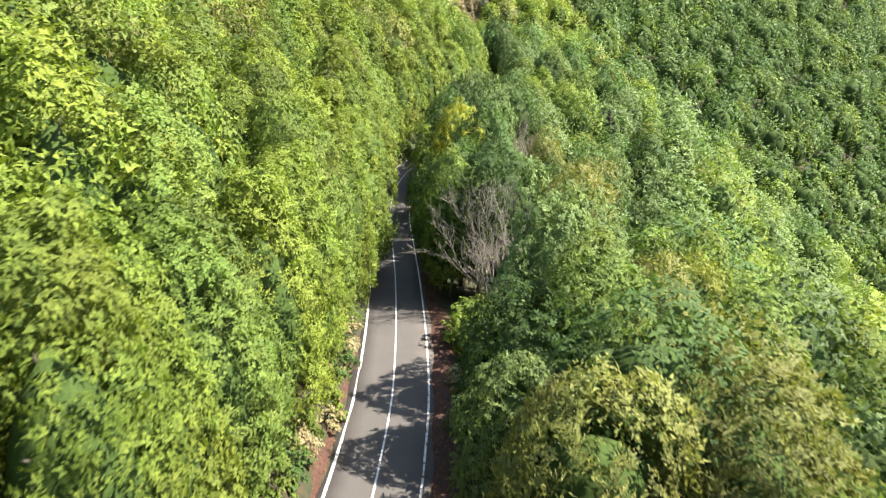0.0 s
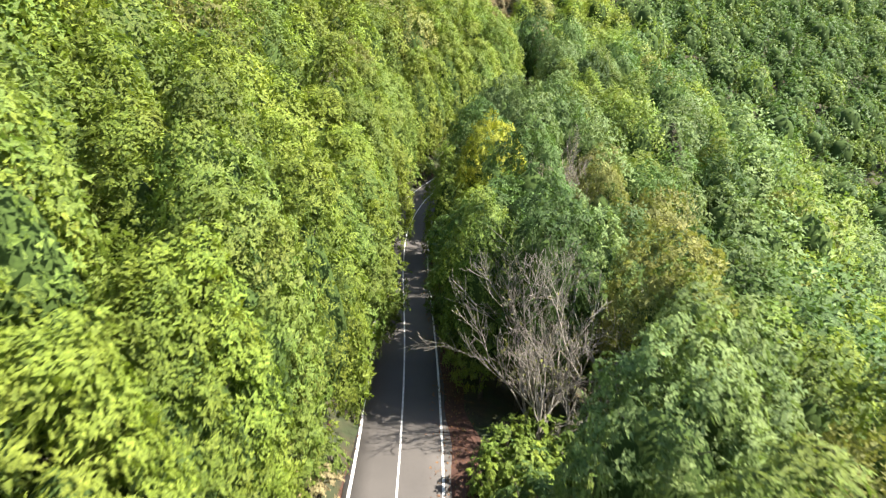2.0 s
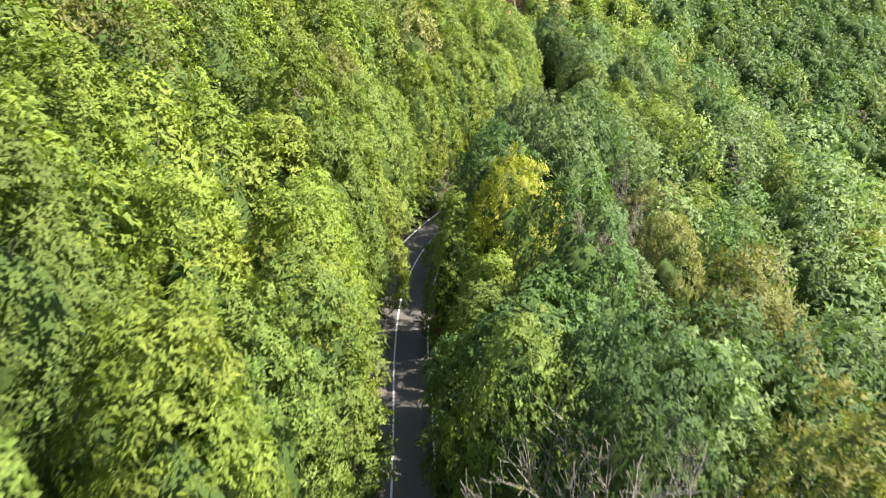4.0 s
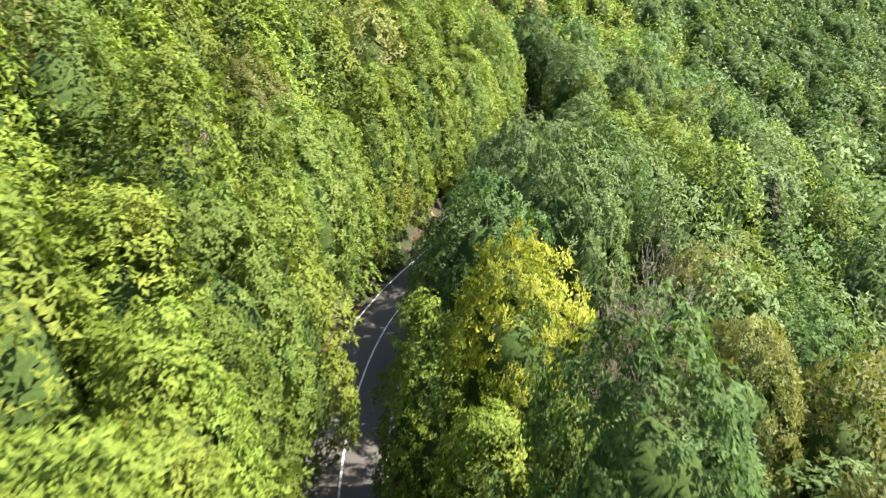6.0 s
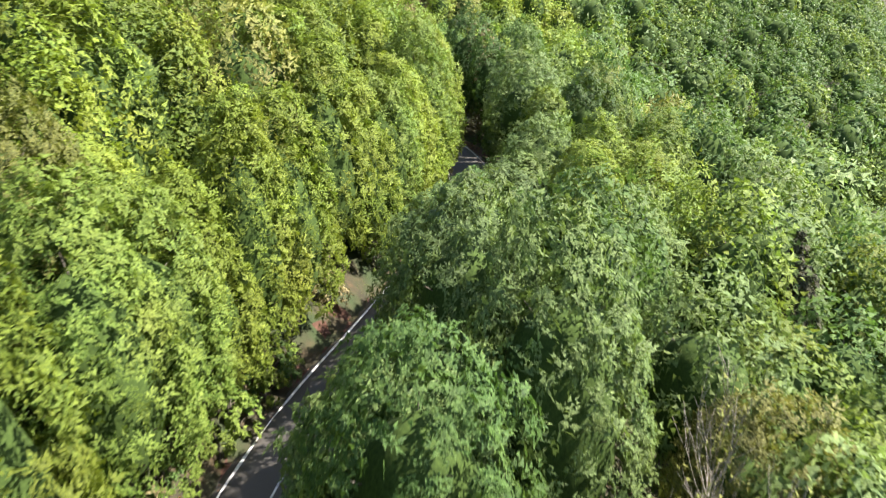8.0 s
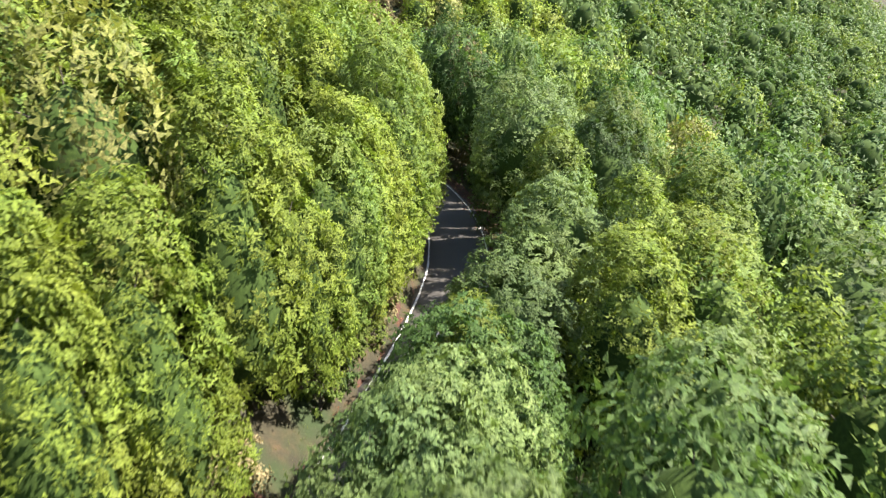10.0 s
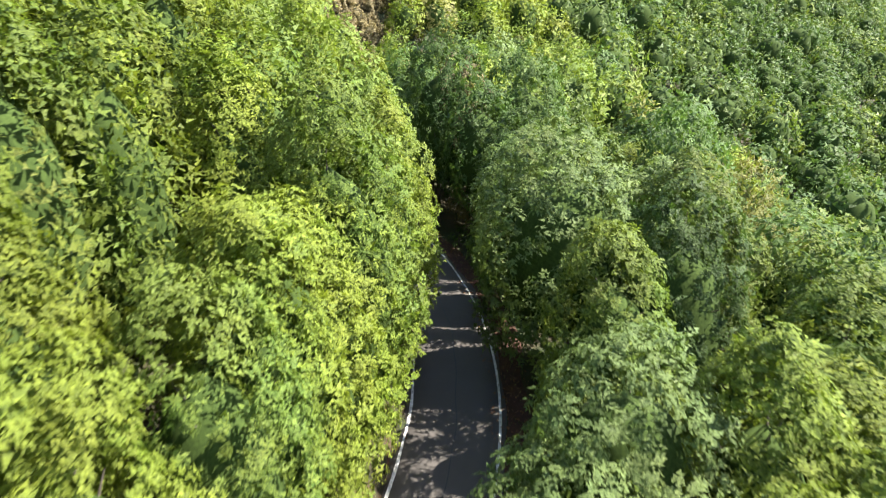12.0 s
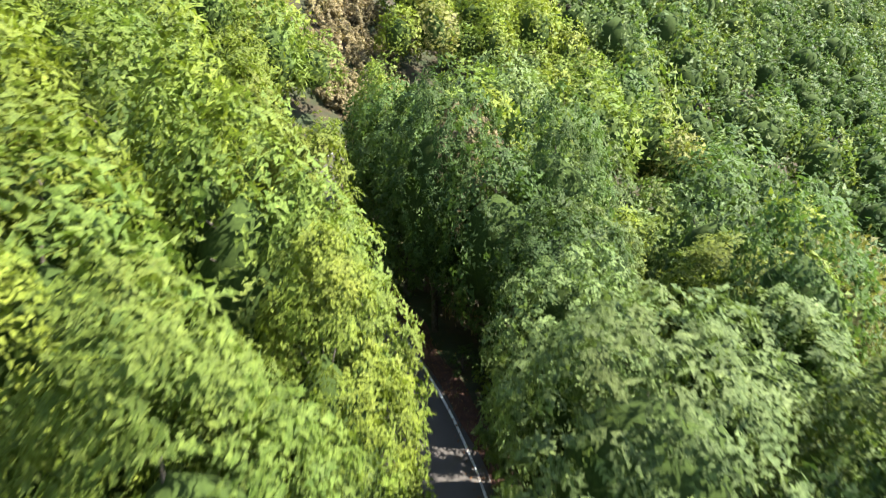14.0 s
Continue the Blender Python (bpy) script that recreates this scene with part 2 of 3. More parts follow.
stripe("edge_line", -HALF_L, 0.2, "worn white edge line")
stripe("edge_line", HALF_R, 0.16, "worn white edge line")
stripe("centre_line", 0.0, 0.13, "continuous white centre line", end=first_plain)
crack = 0.05 + 0.08 * np.sin(np.arange(len(LINE) - first_plain) * 0.35) + 0.05 * np.sin(np.arange(len(LINE) - first_plain) * 0.93)
stripe("tar_joint", crack, 0.07, "dark tar joint along the middle", M_TAR, start=first_plain)

# verges of bare red soil and fallen leaves
v, f = ribbon([3.1 + wob, 3.7, 4.6 + 2 * wob, 5.6 + 2 * wob], [-0.1, 0.03, -0.02, -0.5])
verge = new("verge", mesh_of("verge_r", v, f, [M_SOIL], shade=True))
tagged(verge, "reddish bare soil verge with fallen leaves", "verge", kind="structure")
v, f = ribbon([-3.1 + wob, -3.6, -4.1 + wob, -5.0 + wob, -6.0], [-0.1, 0.03, 0.35, 1.35, 1.6])
bank = new("verge", mesh_of("verge_l", v, f, [M_SOIL], shade=True))
tagged(bank, "reddish cut earth bank beside the road", "verge", kind="structure")


# ---- trees ----
def unit(v):
    return v / np.maximum(np.linalg.norm(v, axis=-1, keepdims=True), 1e-9)


def leaves(rng, pos, nrm, lean, size, slim):
    """One pointed leaf spray (a triangle) at each place."""
    n = len(pos)
    nrm = unit(nrm)
    t = lean - nrm * np.sum(lean * nrm, 1, keepdims=True)
    t = unit(t + 1e-6)
    s = np.cross(nrm, t)
    L = (size * rng.uniform(0.65, 1.35, n))[:, None]
    W = L * slim * rng.uniform(0.7, 1.2, n)[:, None]
    v = np.empty((n, 3, 3))
    v[:, 0] = pos - t * L * 0.4 - s * W * 0.5
    v[:, 1] = pos - t * L * 0.4 + s * W * 0.5
    v[:, 2] = pos + t * L * 0.6
    return v.reshape(-1, 3)


def sprays_of(rng, centre, nrm, radius, points, droop):
    """Flat sprays of foliage: a ragged, drooping fan of triangles round each centre."""
    n = len(centre)
    a = unit(np.cross(nrm, rng.normal(size=(n, 3))))
    b = np.cross(nrm, a)
    k = (np.arange(points)[None] + rng.uniform(-0.3, 0.3, (n, points))) * 2 * np.pi / points
    r = radius[:, None] * rng.uniform(0.62, 1.3, (n, points))
    rim = centre[:, None] + r[..., None] * (a[:, None] * np.cos(k)[..., None] + b[:, None] * np.sin(k)[..., None])
    rim -= nrm[:, None] * (r * rng.uniform(0.1, 0.5, (n, points)))[..., None]
    rim[..., 2] -= r * droop * 0.4
    hub = np.repeat((centre + nrm * radius[:, None] * 0.12)[:, None], points, 1)
    return np.stack([hub, rim, np.roll(rim, -1, axis=1)], 2).reshape(-1, 3)


def crown(rng, R, base, top, lobes, count, size, wide=0.42, droop=0.35, slim=0.6, sprays=7, points=6, sprig=0.0, cone=False, thin=1.0, fan=0.74, dome=0.75):
    """A crown of many boughs between two heights; each bough carries layered sprays with single leaves standing out of them."""
    H = top - base
    u = (np.arange(lobes) + rng.uniform(0.1, 0.9, lobes)) / lobes
    u = u ** 0.88
    ang = np.arange(lobes) * 2.39996 + rng.uniform(-0.6, 0.6, lobes)
    if cone:
        prof = (1.02 - u) ** 0.85
    else:
        prof = np.sqrt(np.clip(1 - (np.abs(u - wide) / np.where(u > wide, 1.06 - wide, wide + 0.22)) ** 2, 0.03, 1))
    lump = 1 + 0.22 * np.sin(2 * ang + rng.uniform(0, 6)) * np.sin(3 * u + rng.uniform(0, 6))
    rad = R * prof * lump * rng.uniform(0.6, 1.0, lobes) * 0.8
    c = np.stack([rad * np.cos(ang), rad * np.sin(ang), base + (0.04 + 0.88 * u) * H], 1)
    lr = R * rng.uniform(0.2, 0.36, lobes) * (0.6 + 0.4 * prof)
    away = unit(np.stack([np.cos(ang), np.sin(ang), 0.3 + 0.9 * u], 1))
    b = np.repeat(np.arange(lobes), sprays)
    n = len(b)
    dr = unit(rng.normal(size=(n, 3)) + away[b] * 0.9 + np.array([0, 0, 0.3]))
    sc = c[b] + dr * (lr[b] * rng.uniform(0.7, 1.05, n))[:, None] * np.array([1, 1, 0.85])
    sr = lr[b] * rng.uniform(0.3, 0.56, n)
    sn = unit(dr * 0.5 + away[b] * dome + np.array([0, 0, 0.45]) + rng.normal(size=(n, 3)) * 0.15)
    kept = rng.random(n) < thin
    fans = sprays_of(rng, sc[kept] - sn[kept] * (0.16 * sr[kept] + 0.03)[:, None], sn[kept], sr[kept] * fan, points, droop)
    # the shaded inside of each bough
    inside = sprays_of(rng, c * np.array([0.82, 0.82, 0.99]), unit(away + np.array([0, 0, 0.3])), lr * 0.62 * thin, points + 1, droop)
    # single leaves over the sprays and round their rims
    per = rng.choice(n, count, p=sr ** 2 / np.sum(sr ** 2))
    off = rng.normal(size=(count, 3))
    off -= sn[per] * np.sum(off * sn[per], 1, keepdims=True)
    off = unit(off)
    fall = np.sqrt(rng.uniform(0.02, 1.35, count))
    pos = sc[per] + off * (sr[per] * fall)[:, None] + sn[per] * rng.uniform(-0.05, 0.1, count)[:, None]
    pos[:, 2] -= sr[per] * fall ** 2 * (0.12 + droop * 0.35)
    nrm = sn[per] + off * (0.35 * fall)[:, None] + rng.normal(size=(count, 3)) * 0.3
    lean = away[per // sprays] * 0.4 + off * 0.9 - np.array([0, 0, droop * 1.2]) + rng.normal(size=(count, 3)) * 0.35 + np.array([0, 0, sprig * 2.5])
    lv = leaves(rng, pos, nrm, lean, np.full(count, size), slim)
    parts = [fans, inside, lv]
    return np.vstack(parts), c


def leafy_crown(rng, R, base, top, fronds, blade, per=6, boughs=26, deep=0.2, fine=120, peak=0.0, droop=0.2, slim=0.75, grid=(9, 14), rough=0.22, sprig=0.0, blunt=2.5, own=0.22):
    """A crown of rounded boughs set with tufts: each tuft is a small dome of fronds, laid like shingles, with shaded
    gaps between it and the next.
    In the middle is a closed core, its dark colour painted as the crown's inner shade. Gives the triangles, their
    shading normals, which of them are the core, and the boughs' places."""
    H = top - base
    mid, up, down = base + 0.36 * H, 0.64 * H, 0.46 * H
    axis = np.array([0, 0, mid])

    def shell(w, ang):
        r = np.sqrt(np.clip(1 - np.abs(w) ** blunt, 0, 1)) * (1 - peak * np.clip(w, 0, 1))
        return np.stack([R * r * np.cos(ang), R * r * np.sin(ang), np.where(w > 0, up, down) * w], 1)

    def spiral(n):
        i = np.arange(n)
        w = np.where(i == 0, 1.0, 0.99 - 1.63 * (i + rng.uniform(0.1, 0.9, n)) / n)
        return shell(w, i * 2.39996 + rng.uniform(-0.35, 0.35, n) + rng.uniform(0, 6))

    area = 10.4 * R * math.sqrt((R * R + up * up) / 2)
    big, big_r = spiral(boughs), 1.25 * math.sqrt(area / boughs / math.pi)
    lift = rng.uniform(0.88, 1.08, boughs)
    spot = spiral(fine)
    d = np.linalg.norm(spot[:, None] - big[None], axis=2) / big_r
    k = np.argmin(d - 0.35 * lift[None], axis=1)
    spot = spot * (lift[k] * (1 - deep * np.clip(d[np.arange(fine), k], 0, 1.3) ** 2))[:, None]
    away = unit(spot / np.array([R * R, R * R, up * up]))
    wide = 0.88 * math.sqrt(area / fine / math.pi) * rng.uniform(0.75, 1.3, fine)
    # fronds over each tuft
    n, b = fronds, np.arange(fronds) % fine
    v = unit(rng.normal(size=(n, 3)) + away[b] * 0.8 + np.array([0, 0, 0.45]))
    root = axis + spot[b] + v * (wide[b] * rng.uniform(0.6, 1.0, n))[:, None]
    soft = unit(v * 0.8 + away[b] * 0.5 + np.array([0, 0, 0.15]))
    way = v - away[b] * (0.8 * np.sum(v * away[b], 1, keepdims=True)) + rng.normal(size=(n, 3)) * 0.25 + np.array([0, 0, sprig * 1.2 - droop])
    way = unit(way)
    nrm = unit(v + np.array([0, 0, 0.35]) + rng.normal(size=(n, 3)) * rough)
    nrm = unit(nrm - way * np.sum(nrm * way, 1, keepdims=True))
    side = np.cross(nrm, way)
    if per == 1:
        pos, turn, face = root, way, nrm
        soft_l = soft
    else:
        j = np.arange(per)
        along = np.where(j == per - 1, 1.0, 0.12 + 0.8 * (j // 2) / max((per - 1) / 2, 1))
        wing = np.where(j == per - 1, 0.0, np.where(j % 2, 1.0, -1.0))
        long = blade * rng.uniform(1.6, 2.5, n)[:, None, None]
        a = along[None, :, None] + rng.uniform(-0.08, 0.08, (n, per, 1))
        b = wing[None, :, None] * rng.uniform(0.3, 0.6, (n, per, 1))
        pos = root[:, None] + way[:, None] * a * long + side[:, None] * b * long * 0.55 - nrm[:, None] * (a * a + b * b) * long * 0.3
        pos[..., 2] -= (a * a * long)[..., 0] * droop * 0.35
        turn = way[:, None] * (1 - 0.35 * np.abs(b)) + side[:, None] * b * 1.8 - np.array([0, 0, droop * 0.3])
        face = nrm[:, None] + way[:, None] * a * 0.35 + side[:, None] * b * 0.4 + rng.normal(size=(n, per, 3)) * 0.2
        pos, turn, face = pos.reshape(-1, 3), turn.reshape(-1, 3), face.reshape(-1, 3)
        soft_l = np.repeat(soft, per, axis=0)
    lv = leaves(rng, pos, face, turn, np.full(len(pos), blade), slim)
    # the smooth core behind the tufts, which takes the painted shade colour
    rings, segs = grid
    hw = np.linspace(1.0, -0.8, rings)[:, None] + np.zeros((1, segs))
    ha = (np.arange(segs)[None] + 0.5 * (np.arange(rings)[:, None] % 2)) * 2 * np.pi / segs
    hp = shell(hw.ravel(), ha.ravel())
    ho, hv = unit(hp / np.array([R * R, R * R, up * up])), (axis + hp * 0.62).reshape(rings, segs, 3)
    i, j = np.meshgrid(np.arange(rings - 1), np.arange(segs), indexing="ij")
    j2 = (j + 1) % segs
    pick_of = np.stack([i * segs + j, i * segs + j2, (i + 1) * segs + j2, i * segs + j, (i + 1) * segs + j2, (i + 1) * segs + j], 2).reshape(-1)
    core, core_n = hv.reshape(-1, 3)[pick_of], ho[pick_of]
    tri = np.vstack([lv, core]).reshape(-1, 3, 3)
    soft = np.vstack([np.repeat(soft_l, 3, axis=0), core_n]).reshape(-1, 3, 3)
    face = unit(np.cross(tri[:, 1] - tri[:, 0], tri[:, 2] - tri[:, 0]))
    back = np.sum(face * soft[:, 0], 1) < 0
    tri[back] = tri[back][:, ::-1]
    soft[back] = soft[back][:, ::-1]
    face[back] *= -1
    own = np.where(np.arange(len(tri)) < len(pos), own, 0.0)[:, None, None]
    soft = unit(soft * (1 - own) + face[:, None] * own)
    return tri.reshape(-1, 3), soft.reshape(-1, 3), (np.arange(len(tri)) >= len(pos)).astype(int), axis + big * 0.7


def tube(path, r0, r1, sides):
    """A tapered tube along a path: vertices and quads."""
    path = np.asarray(path, float)
    n = len(path)
    d = unit(np.gradient(path, axis=0))
    a = unit(np.cross(d, np.where(np.abs(d[:, 2:3]) > 0.9, np.array([[1.0, 0, 0]]), np.array([[0, 0, 1.0]]))))
    b = np.cross(d, a)
    r = np.linspace(r0, r1, n)[:, None, None]
    k = np.arange(sides) * 2 * np.pi / sides
    v = path[:, None] + r * (a[:, None] * np.cos(k)[None, :, None] + b[:, None] * np.sin(k)[None, :, None])
    i = np.arange(n - 1)[:, None] * sides + np.arange(sides)[None]
    j = np.arange(n - 1)[:, None] * sides + (np.arange(sides)[None] + 1) % sides
    return v.reshape(-1, 3), np.stack([i.ravel(), j.ravel(), j.ravel() + sides, i.ravel() + sides], 1)


def joined(tubes):
    vs, fs, n = [], [], 0
    for v, f in tubes:
        vs.append(v), fs.append(f + n)
        n += len(v)
    return np.vstack(vs), np.vstack(fs)


def trunk_tubes(rng, height, r, boughs, sides=7):
    sway = rng.normal(size=2) * 0.25
    z = np.linspace(-0.8, height, 6)
    way = np.stack([sway[0] * np.sin(z / height * 2.5), sway[1] * np.sin(z / height * 2.1 + 0.5), z], 1)
    out = [tube(way, r, r * 0.25, sides)]
    for c in boughs:
        s = np.clip(c[2] - 0.5 * np.hypot(c[0], c[1]) - 0.6, 0.12 * height, 0.9 * height)
        a = np.array([np.interp(s, z, way[:, 0]), np.interp(s, z, way[:, 1]), s])
        m = (a + c) / 2 + np.array([0, 0, 0.25])
        out.append(tube([a, m, c], r * 0.34, r * 0.08, 4))
    return out


def make_tree(name, rng, leaf, R, top, base, *shape, label="", category="tree", group="", bark=BARK, leafy=False, **kw):
    """A tree with a tapered trunk and limbs, and a crown of leaf sprays; origin at its foot."""
    ob = new(name)
    if leafy:
        lv, ln, wood_or_core, c = leafy_crown(rng, R, base, top, *shape, **kw)
    else:
        lv, c = crown(rng, R, base, top, *shape, **kw)
        ln, wood_or_core = None, None
    v, f = joined(trunk_tubes(rng, top * 0.72, 0.028 * top ** 0.8 + 0.05, c[rng.permutation(len(c))[:9]]))
    part("trunk", mesh_of(name + "_trunk", v, f, [bark], shade=True), ob)
    part("crown", mesh_of(name + "_crown", lv, np.arange(len(lv)).reshape(-1, 3), [LEAF[leaf], CROWN_SHADE] if leafy else [LEAF[leaf]], wood_or_core, normals=ln), ob)
    return tagged(ob, label, category, group)


def bare_branches(rng, height, r, spread, levels=4, kids=4):
    """Limbs that fork again and again into twigs."""
    out = []

    def grow(at, way, length, rad, level):
        n = 4 if level < 2 else 3
        pts = [np.array(at)]
        for _ in range(n):
            way = unit(way + rng.normal(size=3) * 0.1 + np.array([0, 0, 0.09]))
            pts.append(pts[-1] + way * length / n)
        out.append(tube(pts, rad, max(rad * 0.45, 0.013), 6 if level == 0 else 3))
        if level < levels:
            for k in range(kids + (level == 0) * 3):
                s = rng.uniform(0.25, 1.0)
                i = min(int(s * n), n - 1)
                p0 = pts[i] + (pts[i + 1] - pts[i]) * (s * n - i)
                side = unit(np.cross(way, rng.normal(size=3)))
                grow(p0, unit(way + side * rng.uniform(0.5, 1.0) * spread), length * rng.uniform(0.45, 0.68), rad * 0.5, level + 1)

    grow((0, 0, -0.6), np.array([rng.normal() * 0.1, rng.normal() * 0.1, 1.0]), height * 0.55, r, 0)
    return out


def make_bare(name, rng, height, r, label, leaf="olive", count=250, spread=1.0, levels=4, kids=5, wood_or_core=TWIG):
    ob = new(name)
    tubes = bare_branches(rng, height, r, spread, levels, kids)
    part("trunk", mesh_of(name + "_trunk", *tubes[0], [wood_or_core], shade=True), ob)
    v, f = joined(tubes[1:])
    part("crown", mesh_of(name + "_crown", v, f, [wood_or_core]), ob)
    tips = v[rng.integers(0, len(v), count)] + rng.normal(size=(count, 3)) * 0.12
    lv = leaves(rng, tips, rng.normal(size=(count, 3)) + np.array([0, 0, 0.8]), rng.normal(size=(count, 3)), np.full(count, 0.22), 0.7)
    part("foliage", mesh_of(name + "_foliage", lv, np.arange(len(lv)).reshape(-1, 3), [LEAF[leaf]]), ob, "few withered leaves")
    return tagged(ob, label, "tree", "bare trees")


rng = np.random.default_rng(7)
KINDS, SIZE = {}, {}


def variants(kind, number, leaf, R, top, base, *shape, **kw):
    KINDS[kind], SIZE[kind] = [make_tree("broadleaf_tree", rng, leaf, R, top, base, *shape, leafy=True, **kw) for _ in range(number)], (R, top)


RS, FT = "roadside trees", "forest trees"
# (fronds, leaf length, leaves to a frond, tufts, the middle's rings and segments) for trees passed closely, for those a little further off, and for those behind
DETAIL = {"_near": (2600, 0.235, 6, 250, (9, 14)), "_mid": (1000, 0.37, 4, 200, (8, 12)), "": (680, 0.48, 3, 150, (8, 12))}
for tail, (many, long, per, tufts, net) in DETAIL.items():
    near = tail == "_near"
    place = "on the roadside slope" if near else "in the forest"
    kw = dict(per=per, group=RS if near else FT, fine=tufts, grid=net)
    foot = 2.4 if near else 4.5
    kw_round = dict(kw, blunt=2.3 if near else 2.1)
    variants("light" + tail, 3 if near else 2, "light", 3.9, 16.0, 0.6, many, long, label="tall light green broadleaf tree " + place, peak=0.36, slim=0.65, boughs=34, blunt=2.1, **kw)
    variants("mid" + tail, 3 if near else 2, "mid", 4.2, 16.0, 0.6 * foot, many, long, label="tall green broadleaf tree " + place, peak=0.16, slim=0.7, boughs=28, **kw_round)
    variants("grey" + tail, 3 if near else 2, "grey", 4.8, 15.5, foot, many, long, label="broad grey-green broadleaf tree " + place, droop=0.4, boughs=24, **kw_round)
    variants("dark" + tail, 2, "dark", 4.7, 15.0, foot, many, long, label="broad dark green broadleaf tree " + place, droop=0.3, boughs=24, **kw_round)
    variants("olive" + tail, 2, "olive", 4.0, 14.0, 0.6 * foot, many, long, label="olive-green broadleaf tree turning yellow " + place, sprig=0.35, slim=0.6, rough=0.4, **kw)
KINDS["shrub"] = [make_tree("shrub", rng, k, 1.7, 3.0, 0.0, 14, 330, 0.24, label=lab, category="shrub", group="roadside shrubs", wide=0.3, sprays=5, points=5) for k, lab in
                  (("light", "light green leafy shrub at the road's edge"), ("mid", "green leafy shrub at the road's edge"), ("mid", "green leafy shrub at the road's edge"), ("dark", "dark green shrub at the road's edge"))]
KINDS["dry_shrub"] = [make_tree("shrub", rng, "brown", 1.8, 2.6, 0.0, 16, 500, 0.24, label="dry brown shrub on the earth bank", category="shrub", group="dry shrubs", sprig=0.8)]
placed = set()


def plant(kind, x, y, scale=1.0, tall=1.0, turn=None, sink=0.3):
    """A tree of that kind at its place on the ground."""
    pool = KINDS[kind]
    ob = pool[rng.integers(len(pool))]
    z = float(ground(x, y)[0]) - sink
    turn = rng.uniform(0, 360) if turn is None else turn
    m = pose(x, y, z, rng.normal() * 2.5, rng.normal() * 2.5, turn) @ Matrix.Diagonal((scale, scale, scale * tall, 1))
    if ob.name in placed:
        return copy_thing(ob, m @ Matrix.Diagonal((*(1 / k for k in ob.scale), 1)))
    placed.add(ob.name)
    ob.matrix_basis = m
    return ob


def plant_to(kind, x, y, R, z):
    """A tree with that crown radius, whose top reaches the height z."""
    r0, h0 = SIZE[kind]
    s = R / r0
    return plant(kind, x, y, s, (z - float(ground(x, y)[0]) + 0.3) / (h0 * s))


# single trees that stand out
KEPT_FREE = []        # x, y, radius where no other tree is sown


def single(x, y, r):
    KEPT_FREE.append((x, y, r))


KINDS["yellow"], SIZE["yellow"] = [make_tree("yellow_tree", rng, "yellow", 4.0, 15.0, 1.0, 3200, 0.21, label="bright yellow autumn tree beside the road", leafy=True, fine=150, boughs=30, peak=0.1, sprig=0.5, slim=0.6)], (4.0, 15.0)
KINDS["conifer"], SIZE["conifer"] = [make_tree("conifer_tree", rng, "needle", 3.6, 17.0, 1.0, 70, 2500, 0.4, label="dark brownish conifer among broadleaf trees", cone=True, droop=0.9)], (3.6, 17.0)
KINDS["brown_near"], SIZE["brown_near"] = [make_tree("broadleaf_tree", rng, "brown", 3.6, 14.0, 1.0, 60, 3500, 0.24, label="half-bare russet tree beside the road", group=RS, thin=0.6)], (3.6, 14.0)
